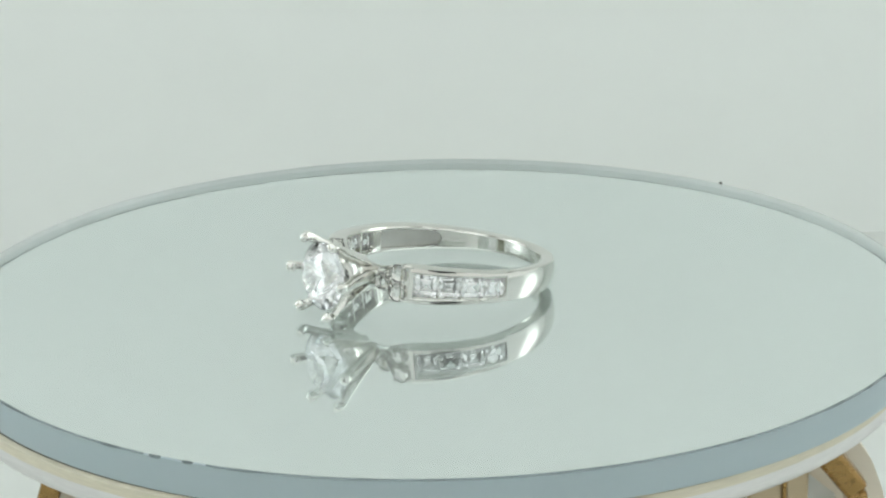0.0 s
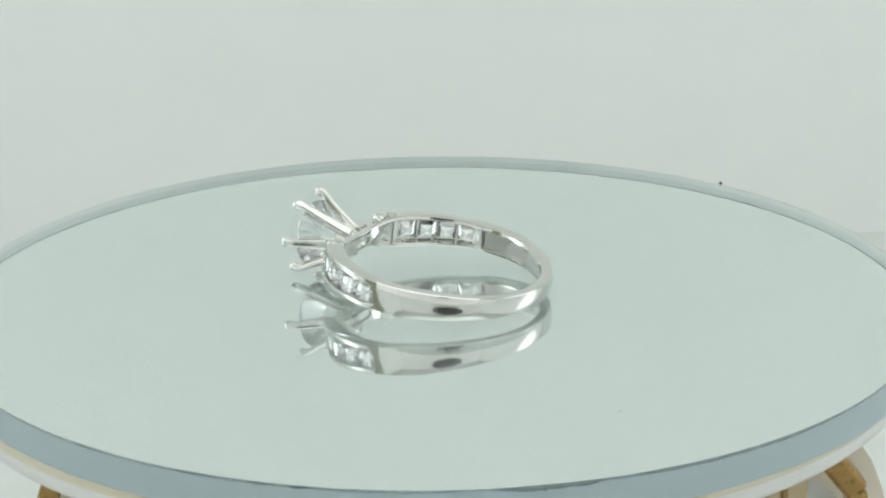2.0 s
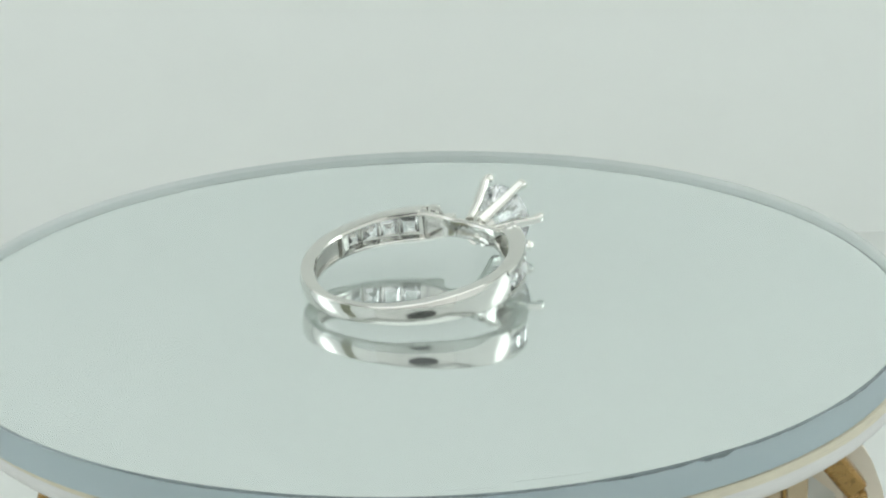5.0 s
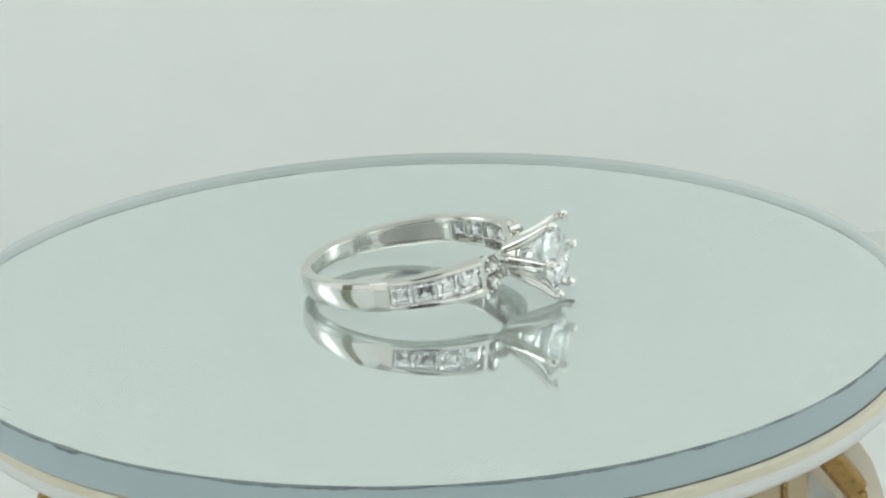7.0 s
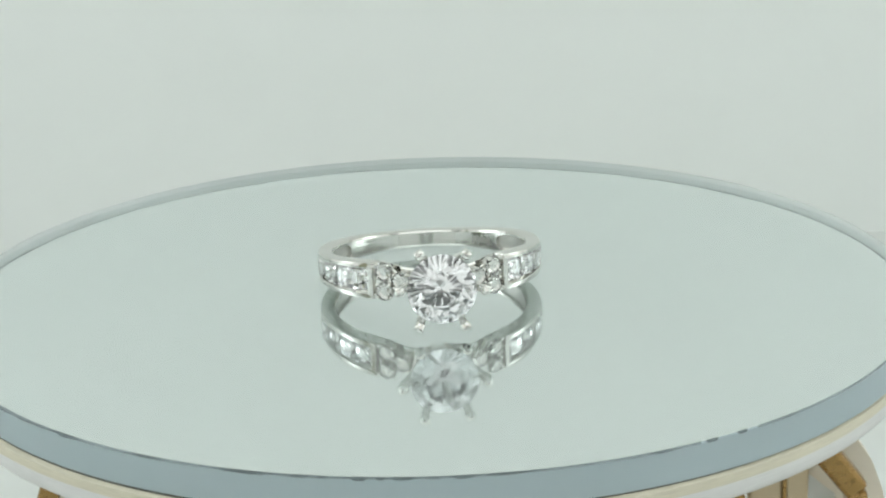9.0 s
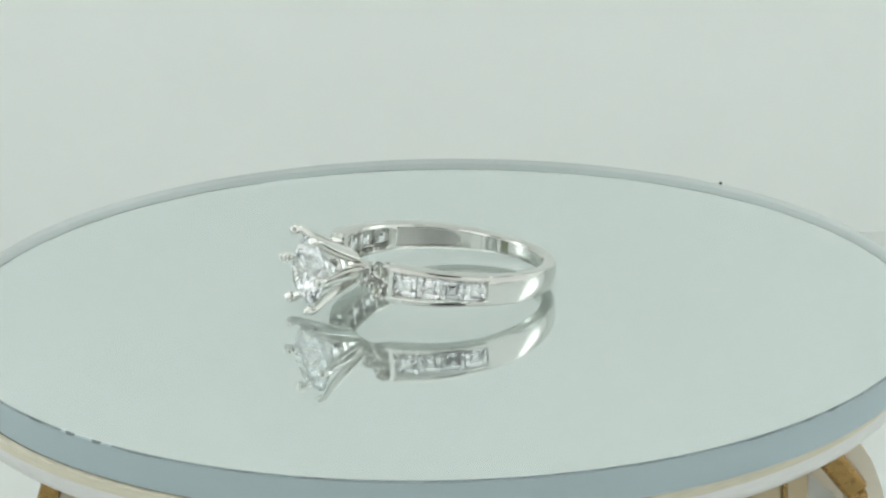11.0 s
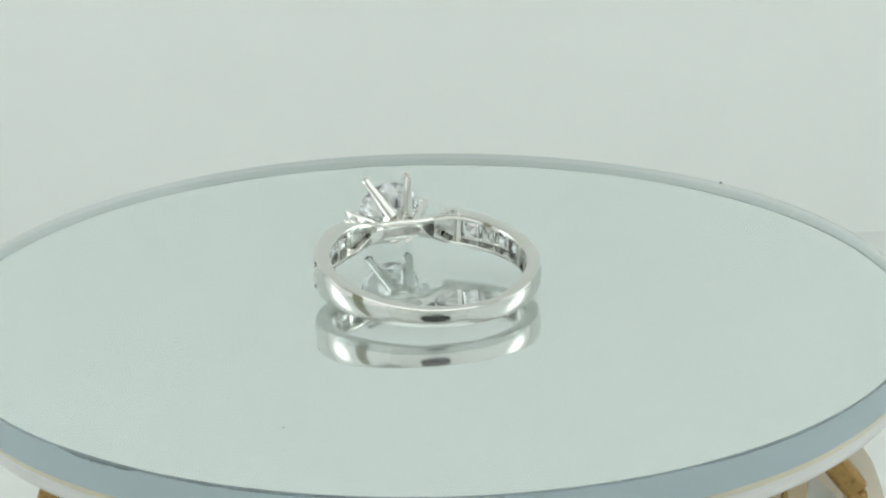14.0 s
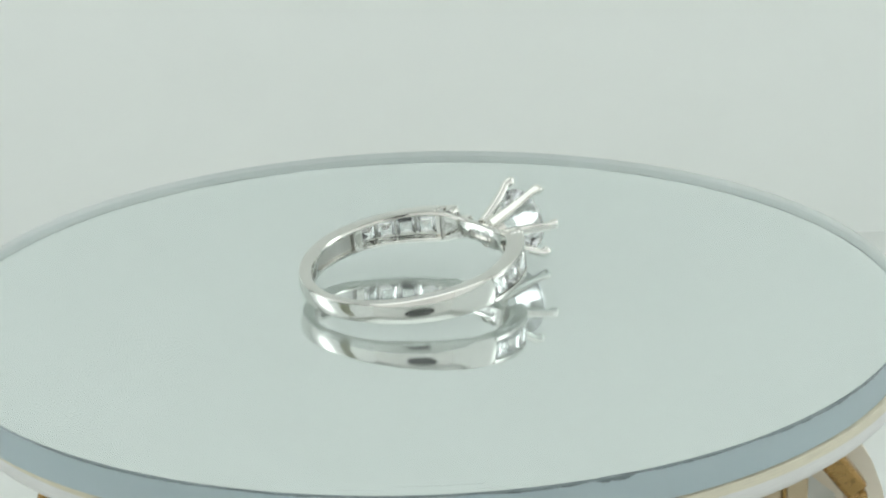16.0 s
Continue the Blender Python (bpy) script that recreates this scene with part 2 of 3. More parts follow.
lamp_panel("front_lamp", 0.62, 0.40, Matrix.Translation((0, FRONT_Y + 0.015, 0.13)) @ pose(0, 0, 0, -90, 0, 0), FRONT_LIGHT, "wide dim diffuser glowing warm white behind the camera")
# added fill light overhead: brightens the upper backdrop and the ring's top faces
lamp_panel("overhead_fill", 0.46, 0.36, Matrix.Translation((0, -0.09, TOP_Z - 0.015)) @ pose(0, 0, 0, 180, 0, 0), TOP_LIGHT, "added wide flat fill light glowing white overhead")


flap = part("fabric_flap", box(0.004, 0.072, 0.34, Matrix.Translation((0, 0, 0)), 0.001), OLIVE)
flap.matrix_basis = Matrix.Translation((-SIDE_X + 0.025, -0.112, FLOOR_Z + 0.17))
tagged(flap, "olive grey fabric flap at the side of the photo box", "fabric")


def video_camera():
    """The dark camera that shows as a black spot in the polished band."""
    thing = tagged(new("video_camera"), "black camera with a round body on a short arm", "camera")
    thing.matrix_basis = CAM_POSE
    barrel = lathe([(0.009, 0.005), (0.014, 0.004), (0.015, 0.006), (0.015, 0.012), (0.009, 0.012)], 64)
    part("lens_barrel", barrel, BLACK, thing, smooth=0.6)
    part("lens_glass", lathe([(0, 0.0085), (0.006, 0.008), (0.0088, 0.0068), (0.0088, 0.011), (0, 0.011)], 48, False), LENS, thing, "dark curved lens glass", smooth=0.6)
    body = lathe([(0, 0.013), (0.045, 0.013), (0.048, 0.016), (0.048, 0.052), (0.045, 0.055), (0, 0.055)], 96, False)
    bmesh.ops.transform(body, matrix=Matrix.Translation((0.022, 0.026, 0)) @ Matrix.Diagonal((1.02, 1.12, 1, 1)), verts=body.verts)
    part("body", body, BLACK, thing, "black rounded body", smooth=0.6)
    rear = CAM_POSE @ Vector((0.022, 0.026, 0.050))
    arm = lathe([(0, 0.0), (0.008, 0.0), (0.008, rear.y - FRONT_Y - 0.017), (0, rear.y - FRONT_Y - 0.017)], 24, False)
    bmesh.ops.transform(arm, matrix=CAM_POSE.inverted() @ Matrix.Translation(rear) @ pose(0, 0, 0, 90, 0, 0), verts=arm.verts)
    part("arm", arm, BLACK, thing, "short black arm behind the body")


video_camera()

speck_ob = part("wall_speck", lathe([(0, 0.00025), (0.00022, 0.0002), (0.00034, 0.0), (0.00022, -0.0001), (0, -0.0001)], 12, False), SPECK)
speck_ob.matrix_basis = Matrix.Translation((0.0601, BACK_Y - 0.0001, -0.0548)) @ pose(0, 0, 0, 90, 0, 0)
tagged(speck_ob, "tiny dark speck of dirt on the white backdrop", "speck")

# ---- the turntable ----
R_PLATE, T_GLASS = 43.6 * MM, 2.63 * MM
PERIOD, TURN0 = 10.6726, 3.7701


def platter_pose(t):
    """The slightly wobbling platter, its origin at the middle of the glass's top."""
    turn = Matrix.Rotation(TURN0 - 2 * math.pi * t / PERIOD, 4, "Z")
    lean = Matrix.Rotation(0.0065, 4, "X") @ Matrix.Rotation(-0.0113, 4, "Y")
    return turn @ Matrix.Translation((-0.72 * MM, 0.2545 * MM, 0)) @ lean


platter = tagged(new("mirror_platter"), "round mirrored glass platter with a pale rim, turning on its stand", "turntable")


def mirror_glass():
    n, c = 256, 0.10 * MM
    bm = lathe([(0, 0), (R_PLATE * 0.5, 0), (R_PLATE - c, 0), (R_PLATE, -c), (R_PLATE + 0.2 * MM, -T_GLASS), (R_PLATE * 0.5, -T_GLASS), (0, -T_GLASS)], n, False)
    for f in bm.faces:
        z = f.calc_center_median().z
        f.material_index = 0 if z > -1e-7 else (2 if z < -T_GLASS + 1e-7 else 1)
    part("mirror_glass", bm, [TOP_GLASS, EDGE, MIRROR], platter, "clear glass disc with a silvered back and a grey-blue ground edge")


mirror_glass()


def edge_chip(a0, a1, width, seed):
    """A dark worn stretch of the glass's upper edge, from angle a0 to a1 in degrees."""
    rnd = random.Random(seed)
    bm = bmesh.new()
    n = max(int(abs(a1 - a0) * 10), 12)
    prev = None
    wob = rnd.random() * 9
    for k in range(n + 1):
        u = k / n
        a = radians(a0 + (a1 - a0) * u)
        env = min(1, 4 * u, 4 * (1 - u)) * (0.8 + 0.3 * noise.noise((u * (a1 - a0) * 0.6, wob, 0)) + 0.25 * noise.noise((u * (a1 - a0) * 2.2, wob, 4)) + 0.5 * noise.noise((u * (a1 - a0) * 4.7, wob, 8)))
        w = max(width * env, 0.012)
        lift = 0.006 * MM
        pts = []
        for r, z in ((R_PLATE - (0.10 + 0.16 * w) * MM, lift), (R_PLATE - 0.09 * MM, lift), (R_PLATE + 0.012 * MM, -0.10 * MM), (R_PLATE + 0.03 * MM, -(0.10 + 0.66 * w) * MM)):
            pts.append(bm.verts.new((r * math.cos(a), r * math.sin(a), z)))
        if prev:
            for i in range(3):
                bm.faces.new((prev[i], prev[i + 1], pts[i + 1], pts[i]))
        prev = pts
    part("edge_chip", bm, CHIP if width > 0.1 else EDGE_LINE, platter, "dark worn line on the glass edge")


# long worn stretches, then short chips, along the upper edge: from, to (degrees), width (mm)
WORN = ((6.0, 24.0, 0.03), (31.0, 37.0, 0.08), (36.0, 62.0, 0.04), (62.0, 96.0, 0.02), (96.0, 108.5, 0.05), (108.0, 126.5, 0.09), (137.0, 166.0, 0.20), (165.0, 193.0, 0.05), (192.0, 216.0, 0.17), (215.0, 239.5, 0.13),
        (238.8, 250.5, 0.32), (253.5, 268.5, 0.17), (268.0, 284.0, 0.30), (283.0, 291.0, 0.20), (290.0, 317.0, 0.26), (316.0, 337.0, 0.09), (336.0, 350.0, 0.04), (349.0, 367.0, 0.03))
CHIPS = ((126.5, 137.3, 0.50), (249.8, 254.4, 0.62), (280.6, 283.6, 0.45), (316.6, 319.6, 0.45), (326.8, 329.8, 0.22), (336.2, 342.0, 0.26), (343.6, 345.6, 0.24), (346.3, 347.4, 0.18), (349.5, 351.3, 0.45), (351.9, 352.9, 0.24),
         (353.4, 355.7, 0.32), (356.8, 358.2, 0.20), (359.0, 361.4, 0.30), (362.4, 366.0, 0.17), (378.6, 381.2, 0.20), (384.6, 386.0, 0.26), (388.4, 389.6, 0.20), (83.2, 84.6, 0.10), (95.4, 99.6, 0.16), (103.5, 105.2, 0.18), (107.3, 109.0, 0.24))
for seed, (a0, a1, w) in enumerate(WORN + CHIPS):
    edge_chip(a0, a1, (0.85 if a1 - a0 > 4.2 else 0.58) * w, seed + 1)


def scratch(points, width):
    """A hair-thin scratch on the glass's top, through points in mm."""
    bm = bmesh.new()
    prev = None
    for k, (x, y) in enumerate(points):
        a = Vector(points[min(k + 1, len(points) - 1)]) - Vector(points[max(k - 1, 0)])
        n = Vector((-a.y, a.x)).normalized() * width * (0.3 if k in (0, len(points) - 1) else 1)
        pair = [bm.verts.new(((x + s * n.x) * MM, (y + s * n.y) * MM, 0.004 * MM)) for s in (1, -1)]
        if prev:
            bm.faces.new((prev[0], prev[1], pair[1], pair[0]))
        prev = pair
    part("scratch", bm, SCRATCH, platter, "hair-thin scratch on the glass")


for rad, a0, a1, wd in ((42.1, -129.0, -120.0, 0.035), (42.95, -125.0, -118.5, 0.022), (42.7, -135.5, -130.0, 0.022)):
    scratch([(rad * math.cos(radians(a0 + (a1 - a0) * k / 12)), rad * math.sin(radians(a0 + (a1 - a0) * k / 12))) for k in range(13)], wd)


dust = part("dust_speck", lathe([(0, 0.05 * MM), (0.07 * MM, 0.04 * MM), (0.12 * MM, 0.004 * MM), (0, 0.004 * MM)], 10, False), SCRATCH, platter, "tiny grey dust speck")
dust.location = (-27.55 * MM, 18.2 * MM, 0)


def rims():
    """Backing of the glass: it sits on the spindle's axis, and the glass a little off it."""
    r = 43.55 * MM
    off = (0.72 * MM, -0.2545 * MM, 0)
    glue = part("glue_line", lathe([(r - 0.006, -2.635 * MM), (r - 0.42 * MM, -2.635 * MM), (r - 0.42 * MM, -2.775 * MM), (r - 0.006, -2.775 * MM)], 128), GLUE, platter, "thin dark gap under the glass")
    cream = lathe([(r - 0.003, -2.78 * MM), (r - 0.10 * MM, -2.78 * MM), (r + 0.05 * MM, -2.86 * MM), (r + 0.10 * MM, -3.50 * MM), (r + 0.10 * MM, -3.62 * MM), (r - 0.003, -3.62 * MM)], 256)
    band = part("rim_band", cream, CREAM, platter, "cream yellow band under the glass", smooth=0.7)
    pale = lathe([(0.0, -3.625 * MM), (r + 0.10 * MM, -3.625 * MM), (r + 0.12 * MM, -4.20 * MM), (r + 0.02 * MM, -4.75 * MM), (r - 0.35 * MM, -5.15 * MM), (r - 1.3 * MM, -5.40 * MM), (0, -5.40 * MM)], 256, False)
    base = part("rim_base", pale, RIM, platter, "pale brushed metal underside with a rounded edge", smooth=0.7)
    spindle = part("spindle", lathe([(0, -5.40 * MM), (6 * MM, -5.40 * MM), (6 * MM, -9.5 * MM), (0, -9.5 * MM)], 48, False), RIM, platter, smooth=0.7)
    for ob in (glue, band, base, spindle):
        ob.location = off


rims()


def bar(p, q, w, d, up=(0, 0, 1), bevel=0.00045):
    """A flat bar from p to q, w wide across and d deep."""
    p, q = Vector(p), Vector(q)
    z = (q - p).normalized()
    y = Vector(up)
    xx = y.cross(z).normalized()
    y = z.cross(xx).normalized()
    m = Matrix.Translation((p + q) / 2) @ Matrix((xx, y, z)).transposed().to_4x4()
    return box(w, d, (q - p).length, m, bevel)


def stand():
    thing = tagged(new("turntable_stand"), "gold and beige faceted stand under the mirrored platter", "stand")
    thing.location = (0, 0, FLOOR_Z)
    lift = Matrix.Translation((0, 0, -FLOOR_Z))

    def put(name, bm, mat, label="", smooth=None):
        bmesh.ops.transform(bm, matrix=lift, verts=bm.verts)
        return part(name, bm, mat, thing, label, smooth)
    # bearing disc and hidden core
    put("bearing", lathe([(0, -9.5 * MM), (20 * MM, -9.5 * MM), (20 * MM, -13 * MM), (0, -13 * MM)], 64, False), BEIGE, smooth=0.7)
    put("core", lathe([(0, -13 * MM), (12 * MM, -13 * MM), (14 * MM, -30 * MM), (14 * MM, -64 * MM), (0, -64 * MM)], 48, False), BEIGE, smooth=0.7)
    put("foot_disc", lathe([(0, -64 * MM), (44 * MM, -64 * MM), (45 * MM, -65 * MM), (45 * MM, -66 * MM), (0, -66 * MM)], 96, False), GOLD, "gold foot disc", smooth=0.7)
    # beige curved shell beside the gold bars
    outer = [(30.0, -11.0), (35.5, -12.0), (38.7, -14.2), (40.3, -16.6), (41.4, -19.5), (42.3, -24.0), (42.6, -40.0), (42.4, -64.0)]
    bm = bmesh.new()
    ring_pts = [bm.verts.new((x * MM, -5.0 * MM, z * MM)) for x, z in outer + [(38.6, -64.0), (37.2, -20.0), (30.0, -14.0)]]
    made = bmesh.ops.extrude_face_region(bm, geom=[bm.faces.new(ring_pts)])
    bmesh.ops.translate(bm, vec=(0, 2.5 * MM, 0), verts=[g for g in made["geom"] if isinstance(g, bmesh.types.BMVert)])
    put("side_shell", bm, BEIGE, "beige curved side shell")
    y = -8.0 * MM
    gold = [
        ((34.0, -12.6), (38.3, -18.0), 2.3), ((38.2, -17.8), (39.6, -64.0), 1.9),
        ((-33.4, -13.2), (-35.0, -18.0), 1.9), ((-35.2, -17.8), (-37.0, -64.0), 1.5),
        ((-30.7, -13.5), (-31.2, -20.0), 0.6), ((-31.2, -19.8), (-32.0, -64.0), 0.6),
        ((26.8, -16.5), (28.0, -20.0), 1.4), ((28.0, -19.8), (28.7, -64.0), 1.2)]
    for (x0, z0), (x1, z1), w in gold:
        put("gold_bar", bar((x0 * MM, y, z0 * MM), (x1 * MM, y, z1 * MM), w * MM, 2.4 * MM, (0, 1, 0)), GOLD)
    for x0, x1, top, mat in ((28.7, 31.85, -12.0, TAN), (32.05, 34.2, -12.0, TAN), (-33.9, -31.4, -12.0, BEIGE), (-30.6, -27.5, -12.0, TAN)):
        put("side_panel", box((x1 - x0) * MM, 1.2 * MM, (64 + top) * MM, Matrix.Translation(((x0 + x1) / 2 * MM, -6.2 * MM, (top - 64) / 2 * MM)), 0.0003), mat)
    put("back_panel", box(5.2 * MM, 0.8 * MM, 50 * MM, Matrix.Translation((36.0 * MM, -3.5 * MM, -38 * MM)), 0.0002), PALE, "pale grey metal panel")
    put("panel_trim", box(0.35 * MM, 1.6 * MM, 52 * MM, Matrix.Translation((31.95 * MM, -6.4 * MM, -38 * MM)), 0.0001), GOLD)


stand()

# ---- the ring ----
ring = tagged(new("engagement_ring"), "polished white gold ring with clear stones lying on mirror", "ring")
R_IN, R_OUT = 8.76, 10.26
RING_ON_PLATTER = Matrix.Rotation(0.0438, 4, "Z") @ Matrix.Translation((-0.8245 * MM, 0.0976 * MM, 1.9661 * MM)) @ Matrix.Rotation(-0.1095, 4, "Y") @ Matrix.Rotation(0.0069, 4, "X")


def half_width(a):
    a = abs((a + 180) % 360 - 180)
    return blend(a, 34, 95, 1.63, 1.30) if a < 95 else blend(a, 95, 168, 1.30, 0.86)


def inner(a):
    """Inner radius of the band, which thins towards its foot."""
    a = abs((a + 180) % 360 - 180)
    return blend(a, 128, 172, R_IN, R_IN + 0.36)


def groove(a):
    """Depth of the hollow pocket inside the band."""
    a = abs((a + 180) % 360 - 180)
    return 0.45 * min(blend(a, 88.0, 89.0, 0, 1), blend(a, 128.2, 129.0, 1, 0))


def pocket_width(a):
    """Share of the pocket's full width: its far end is rounded."""
    a = abs((a + 180) % 360 - 180)
    return math.sqrt(max(1 - (max(a - 121.0, 0) / 8.0) ** 2, 0.04))


def shank_section(a):
    w = half_width(a)
    g, ri = groove(a), inner(a)
    lip = w - (w - 0.42) * pocket_width(a)
    e = 0.14
    drop = w * w * blend(abs((a + 180) % 360 - 180), 88, 125, 0.08, 0.155)
    pts = []
    for k in range(9):
        v = -1 + 2 * k / 8
        pts.append((R_OUT - drop * v ** 2, v * (w - e * 0.6)))
    pts = [(R_OUT - drop - 0.10, -w)] + pts + [(R_OUT - drop - 0.10, w)]
    pts += [(ri + 0.30, w), (ri + 0.10, w - 0.10), (ri, w - 0.28), (ri, w - lip), (ri + g, w - lip - 0.02), (ri + g, -w + lip + 0.02), (ri, -w + lip), (ri, -w + 0.28), (ri + 0.10, -w + 0.10), (ri + 0.30, -w)]
    return pts


part("shank", sweep(shank_section, 83.4, 276.6, 200), BAND, ring, "polished domed band", smooth=0.5)


def rail_section(sign):
    def f(a):
        w = half_width(a)
        lo = w - 0.50
        ro = R_OUT + blend(abs(a), 34, 70, 0.22, 0.0)
        pts = [(R_IN + 0.36, w), (ro - 0.2, w), (ro - 0.05, w - 0.07), (ro, w - 0.2), (ro, lo + 0.05), (ro - 0.06, lo), (R_IN + 0.35, lo), (R_IN + 0.10, lo + 0.10), (R_IN + 0.10, w - 0.16)]
        return [(r, sign * z) for r, z in pts]
    return f


def princess():
    """A square-cut stone, 2 mm across, table outwards, girdle at z = 0."""
    h, pts = 0.98, []
    for s in (1, -1):
        for q in (1, -1):
            pts += [(s * h, q * h * 0.93, 0), (s * h, q * h * 0.93, -0.12), (s * 0.66, q * 0.62, 0.26), (s * 0.55, q * 0.5, -0.75)]
        pts += [(s * 0.86, 0, 0.14), (0, s * 0.80, 0.14), (s * 0.5, 0, -0.72), (0, s * 0.48, -0.72)]
    pts.append((0, 0, -1.15))
    return hull([(x * MM, y * MM, z * MM) for x, y, z in pts])


def brilliant(R):
    """A round brilliant cut of girdle radius R (mm), table towards +z, girdle at z = 0."""
    pts = []
    crown, pav = 0.31 * R, 0.87 * R
    for k in range(8):
        for off, r, z in ((0, 0.57 * R, crown), (22.5, 0.775 * R, crown * 0.60), (0, 0.20 * R, -pav * 0.815)):
            a = radians(45 * k + off)
            pts.append((r * math.cos(a), r * math.sin(a), z))
    for k in range(32):
        a = radians(11.25 * k)
        for z in (0.0, -0.03 * R):
            pts.append((R * math.cos(a), R * math.sin(a), z))
    pts.append((0, 0, -pav))
    return hull([(x * MM, y * MM, z * MM) for x, y, z in pts])


first_square = first_round = first_cup = first_bead = None
for side in (1, -1):
    for sign in (1, -1):
        part("channel_rail", sweep(rail_section(sign), side * 34.5, side * 83.8, 48), BAND, ring, smooth=0.5)
    # walls across the channel
    for a, t0, r1, r0 in ((34.9, 1.4, R_OUT + 0.20, 9.35), (47.9, 0.5, 9.75, 9.0), (59.8, 0.5, 9.7, 9.0), (71.7, 0.5, 9.7, 9.0), (83.6, 1.2, 10.12, R_IN + 0.1)):
        w = half_width(a) - (0.02 if a < 36 else 0.42)
        m = spot((r0 + r1) / 2, side * a)
        bm = box(t0 * 0.18 * 2 * MM, 2 * w * MM, (r1 - r0) * MM, m, 0.00006)
        part("channel_wall", bm, SILVER, ring)
    for k in range(4):
        a = side * (41.9 + 11.9 * k)
        m = spot(10.02 + 0.05 * (3 - k) / 3, a) @ Matrix.Diagonal((1.02, half_width(a) / 1.45 * 0.96, 1.0, 1))
        if first_square is None:
            first_square = part("channel_stone", princess(), SMALL_GEM, ring, "square-cut clear stone")
            first_square.matrix_basis = m
        else:
            shared("channel_stone", first_square, m, ring)
    # three round stones between channel and head
    for a, z, r in ((27.9, 0.87, 10.32), (27.9, -0.87, 10.32), (19.6, 0.0, 10.24)):
        m = spot(r, side * a, z)
        if first_round is None:
            first_round = part("round_stone", brilliant(0.84), SMALL_GEM, ring, "small round clear stone")
            first_round.matrix_basis = m
            first_cup = part("stone_cup", lathe([(0.70 * MM, -0.10 * MM), (0.78 * MM, -0.03 * MM), (0.86 * MM, -0.03 * MM), (0.87 * MM, -0.18 * MM), (0.60 * MM, -0.95 * MM), (0.38 * MM, -0.95 * MM)], 24), SILVER, ring, "", smooth=0.6)
            first_cup.matrix_basis = m
            cup = first_cup
        else:
            shared("round_stone", first_round, m, ring)
            cup = shared("stone_cup", first_cup, m, ring)
        for ba in (45, 135, 225, 315):
            mb = Matrix.Translation((0.80 * MM * math.cos(radians(ba)), 0.80 * MM * math.sin(radians(ba)), 0.06 * MM))
            if first_bead is None:
                bm = bmesh.new()
                bmesh.ops.create_uvsphere(bm, u_segments=10, v_segments=7, radius=0.16 * MM)
                first_bead = part("bead", bm, SILVER, cup, smooth=3)
                first_bead.matrix_basis = mb
            else:
                shared("bead", first_bead, mb, cup)


def bridge_section(a):
    b = abs(a)
    w = blend(b, 12, 34, 0.94, 1.58)
    r0 = blend(b, 5, 24, 8.50, R_IN)
    r1 = r0 + blend(b, 12, 34, 0.75, 0.60)
    g, gw = 0.34 * blend(b, 11.0, 12.2, 1, 0), 0.40 * math.sqrt(max(1 - (b / 12.0) ** 4, 0.03))
    half = [(r0 + 0.36, w), (r0 + 0.26, w - 0.03), (r0 + 0.15, w - 0.10), (r0 + 0.06, w - 0.20), (r0 + 0.015, 0.4 * w + 0.6 * gw), (r0, gw), (r0 + g, gw - 0.04)]
    return [(r1 - 0.12, w), *half, *((r, -z) for r, z in reversed(half)), (r1 - 0.12, -w), (r1, -w + 0.12), (r1, w - 0.12)]


part("bridge", sweep(bridge_section, -20.6, 20.6, 100), SILVER, ring, "thin bridge under the head", smooth=0.5)
def bridge_floor(a):
    w = 0.37 * math.sqrt(max(1 - (a / 12.0) ** 4, 0.03))
    return [(8.74, w), (8.82, w), (8.82, -w), (8.74, -w)]


part("pocket_floor", sweep(bridge_floor, -11.0, 11.0, 20), CAST, ring, "rough cast pocket under the head")


def flange_section(sign):
    """The frame of the almond-shaped window inside the shoulder."""
    def f(a):
        b = abs(a)
        w = blend(b, 12, 34, 0.94, 1.58) if b < 34 else half_width(b) - 0.05 * blend(b, 34, 40, 1, 0)
        open_z = min(w - 0.42, 1.12) * math.sqrt(max(min(1.0, (b - 20.6) / 12.0, (87.5 - b) / 7.0), 0.0)) + 0.02
        open_z = min(open_z, w - 0.38)
        d = 0.45
        return [(r, sign * z) for r, z in ((R_IN - 0.012, open_z + 0.05), (R_IN - 0.012, w - 0.29), (R_IN + 0.09, w - 0.10), (R_IN + 0.31, w + 0.004), (R_IN + d, w + 0.004), (R_IN + d, open_z), (R_IN + 0.06, open_z))]
    return f


for side in (1, -1):
    for sign in (1, -1):
        part("window_frame", sweep(flange_section(sign), side * 20.0, side * 87.4, 90), BAND, ring, smooth=0.5)


def web_section(a):
    w = blend(abs(a), 19, 33, 0.45, 1.2)
    return [(9.385, w), (9.46, w), (9.46, -w), (9.385, -w)]


for side in (1, -1):
    part("web", sweep(web_section, side * 20.0, side * 33.0, 16), CAST, ring, "rough cast web under the small stones")
    # struts that carry the small stones over the bridge, with gaps between them
    for a, z, w in ((32.8, 1.33, 0.34), (25.4, 1.02, 0.26), (18.0, 0.66, 0.30)):
        for sign in (1, -1):
            part("strut", box(2 * w * MM, 0.42 * MM, 1.25 * MM, spot(9.70, side * a, sign * z), 0.00006), SILVER, ring)
    def plate_section(a):
        w = blend(abs(a), 17, 31, 0.62, 1.62)
        return [(9.92, w), (10.06, w), (10.10, w - 0.06), (10.10, -w + 0.06), (10.06, -w), (9.92, -w)]
    part("shoulder_plate", sweep(plate_section, side * 15.5, side * 34.6, 24), SILVER, ring, smooth=0.5)

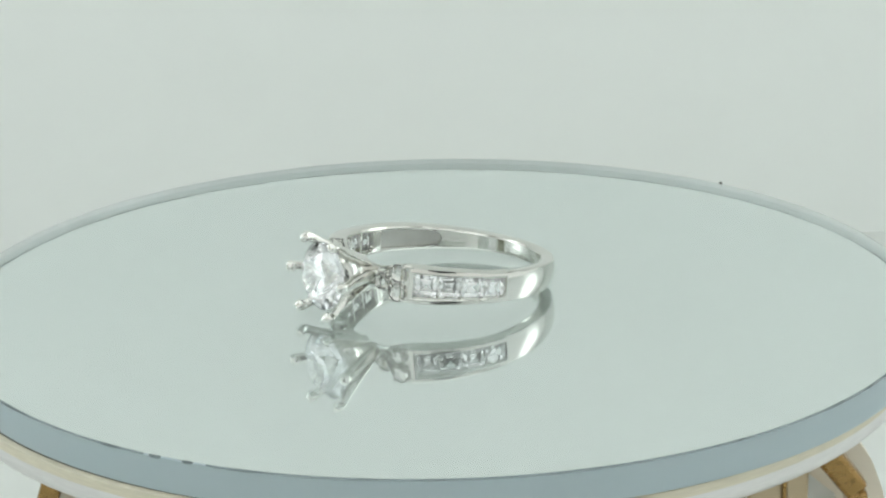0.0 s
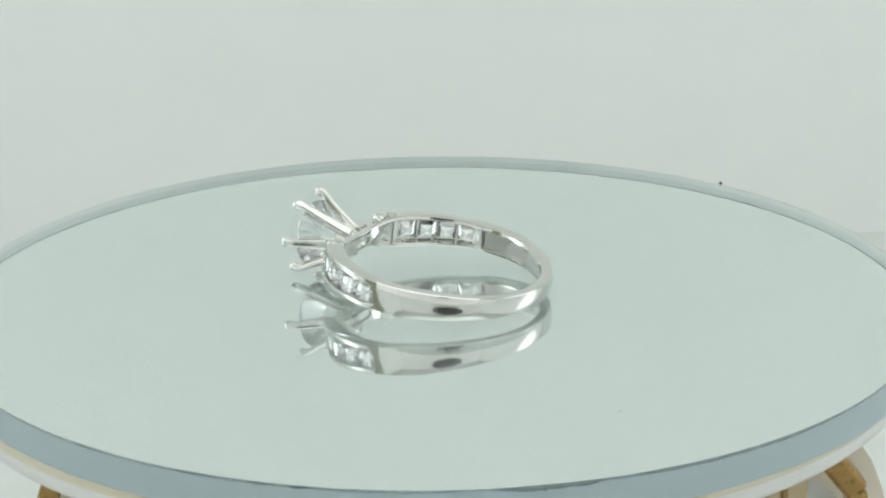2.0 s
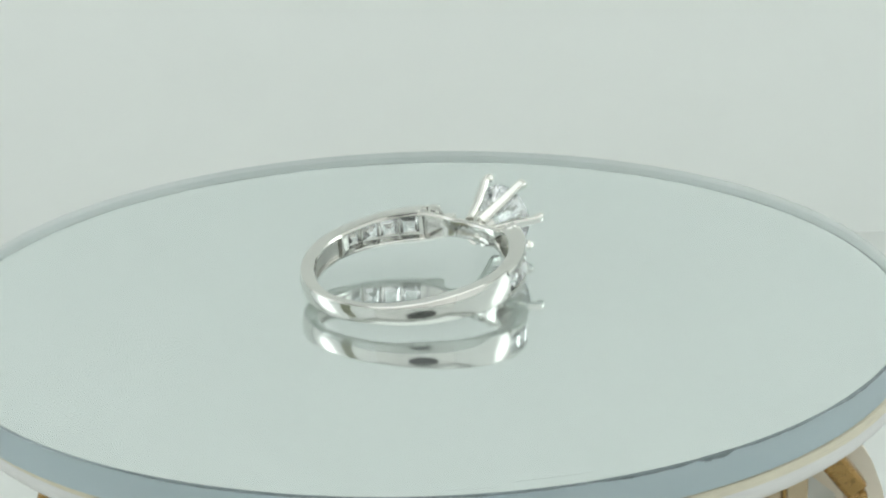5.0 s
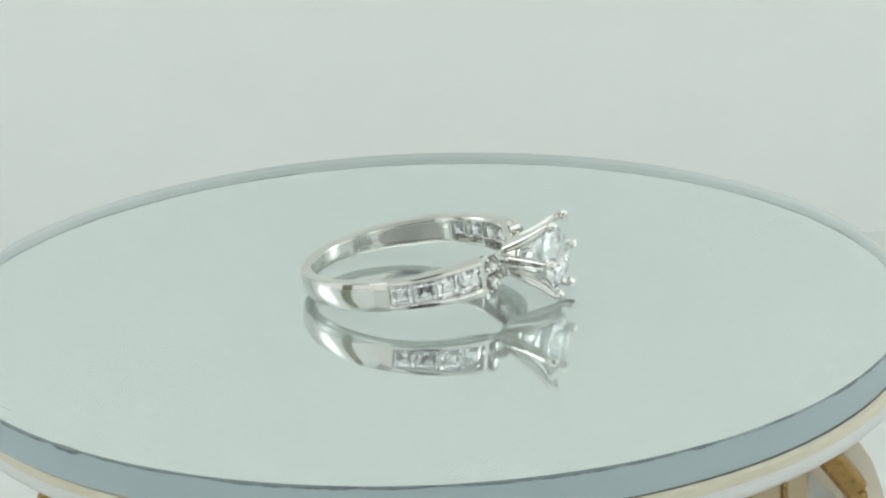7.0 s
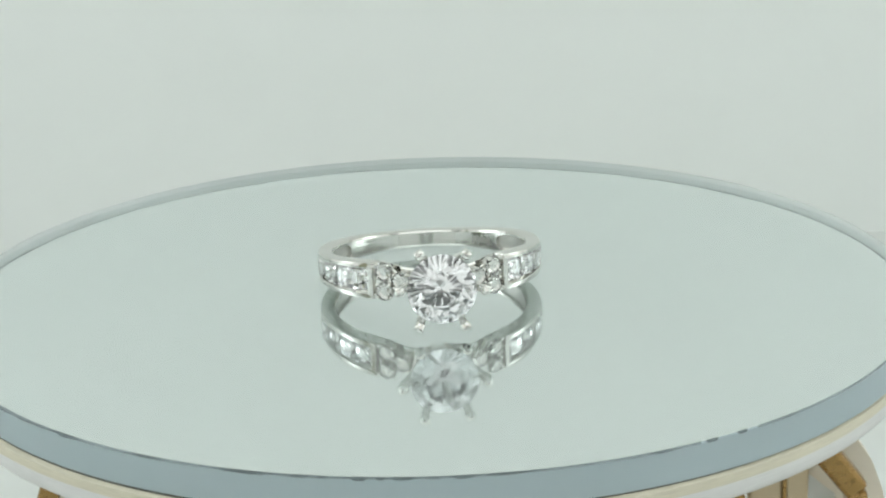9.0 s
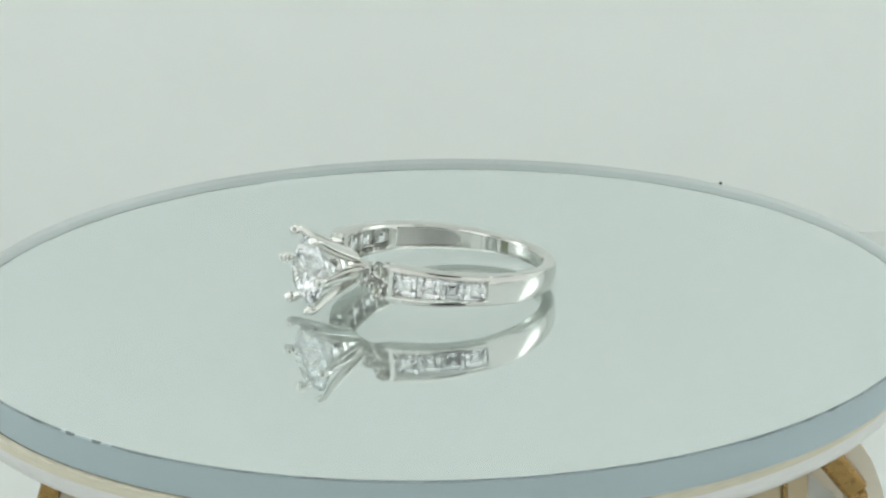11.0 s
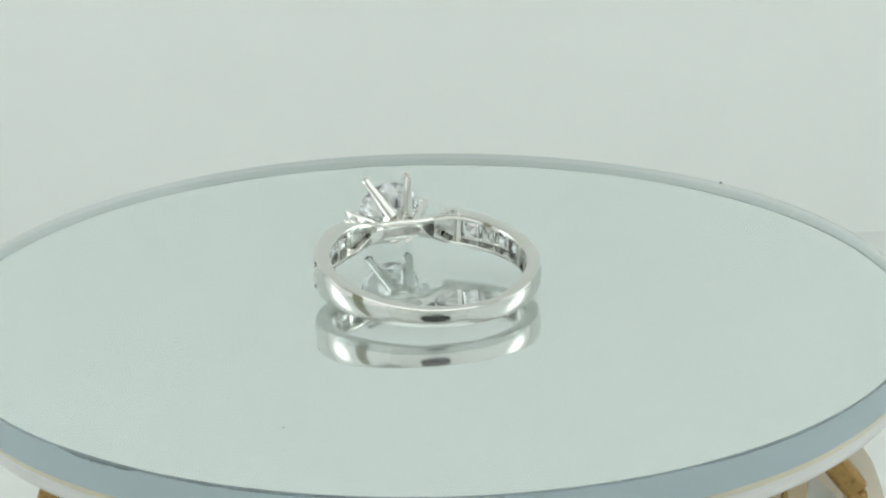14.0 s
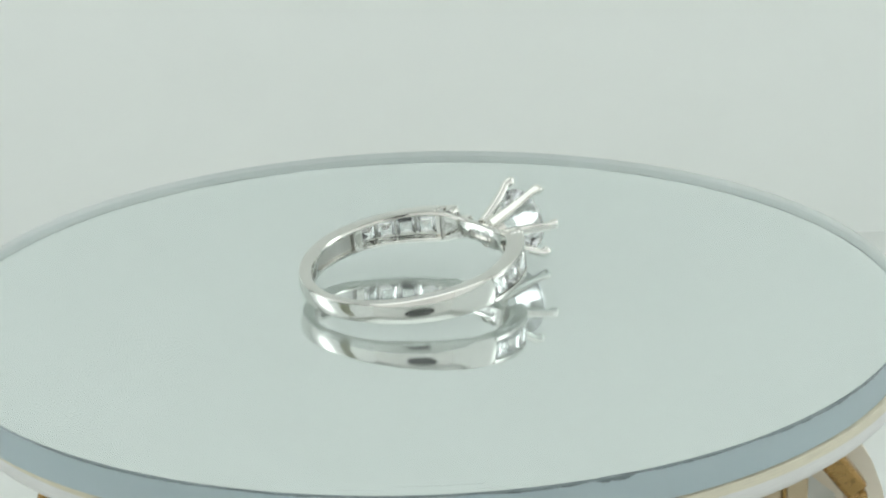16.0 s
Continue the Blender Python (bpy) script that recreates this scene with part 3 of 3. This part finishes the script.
# head: base cup, six prongs with claws, stone
HEAD = Matrix.Translation((0, -0.147 * MM, -0.05 * MM)) @ Matrix.Rotation(-0.045, 4, "X") @ Matrix(((0, 0, 1, 0), (1, 0, 0, 0), (0, 1, 0, 0), (0, 0, 0, 1)))
bm = lathe([(0.0, 8.95 * MM), (1.10 * MM, 8.95 * MM), (1.15 * MM, 9.2 * MM), (1.35 * MM, 9.8 * MM), (1.55 * MM, 10.3 * MM), (1.40 * MM, 10.3 * MM), (1.0 * MM, 10.0 * MM), (0, 9.8 * MM)], 36, False)
bmesh.ops.transform(bm, matrix=HEAD, verts=bm.verts)
part("head_base", bm, SILVER, ring, "small cup under the stone", smooth=0.6)


def prong():
    """A tapered prong that leans outwards from the base, with a claw bent over the stone; in the plane of x and z."""
    bm = bmesh.new()
    rows = []
    path = [(1.25, 9.25, 0.48, 0.36), (1.55, 10.0, 0.52, 0.42), (2.2, 11.35, 0.48, 0.44), (2.85, 12.5, 0.42, 0.42), (3.55, 13.42, 0.35, 0.31), (3.74, 13.78, 0.38, 0.34), (3.73, 14.04, 0.45, 0.42), (3.66, 14.27, 0.46, 0.44), (3.55, 14.44, 0.39, 0.37), (3.49, 14.53, 0.22, 0.21)]
    for i, (r, h, tw, rw) in enumerate(path):
        j, k = max(i - 1, 0), min(i + 1, len(path) - 1)
        dx, dz = path[k][0] - path[j][0], path[k][1] - path[j][1]
        L = math.hypot(dx, dz)
        nx, nz = dz / L, -dx / L
        row = []
        for s in range(16):
            a = 2 * math.pi * (s + 0.5) / 16
            u, v = math.cos(a), math.sin(a)
            u = math.copysign(abs(u) ** 0.5, u)
            v = math.copysign(abs(v) ** 0.5, v)
            row.append(bm.verts.new(((r + nx * u * rw) * MM, v * tw * MM, (h + nz * u * rw) * MM)))
        rows.append(row)
    for a, b in zip(rows, rows[1:]):
        for s in range(16):
            bm.faces.new((a[s], a[(s + 1) % 16], b[(s + 1) % 16], b[s]))
    bm.faces.new(rows[0])
    bm.faces.new(rows[-1])
    return bm


first_prong = None
for turn in (0, 57.6, 122.4, 180, 237.6, 302.4):
    m = HEAD @ Matrix.Rotation(radians(turn), 4, "Z")
    if first_prong is None:
        first_prong = part("prong", prong(), SILVER, ring, "slender claw prong", smooth=0.8)
        first_prong.matrix_basis = m
    else:
        shared("prong", first_prong, m, ring)
stone = part("centre_stone", brilliant(3.0), GEM, ring, "large round brilliant-cut clear stone")
stone.matrix_basis = HEAD @ Matrix.Translation((0, 0, 13.5 * MM)) @ Matrix.Rotation(radians(11), 4, "Z")

# matt floors of the pockets inside the band
for side in (1, -1):
    def liner_section(a):
        w = (half_width(a) - 0.42) * pocket_width(a) - 0.05
        return [(R_IN + 0.36, w), (R_IN + 0.44, w), (R_IN + 0.44, -w), (R_IN + 0.36, -w)]
    part("pocket_floor", sweep(liner_section, side * 89.6, side * 128.0, 36), SATIN, ring, "matt grey pocket inside the band", smooth=0.5)

# unreadable stamp inside the band: short bars
rnd = random.Random(4)
for k in range(9):
    a = 134 + 1.55 * k
    w = rnd.choice((0.25, 0.35, 0.45))
    part("stamp_mark", box(0.16 * MM, 2 * w * MM, 0.05 * MM, spot(inner(a) - 0.01, a, rnd.uniform(-0.1, 0.1))), SATIN, ring, "tiny stamped mark")


# ---- moving things ----
def motions():
    times = [0.2 * k for k in range(81)]
    walk(platter, [(t, platter_pose(t)) for t in times])
    walk(ring, [(t, platter_pose(t) @ RING_ON_PLATTER) for t in times])


motions()
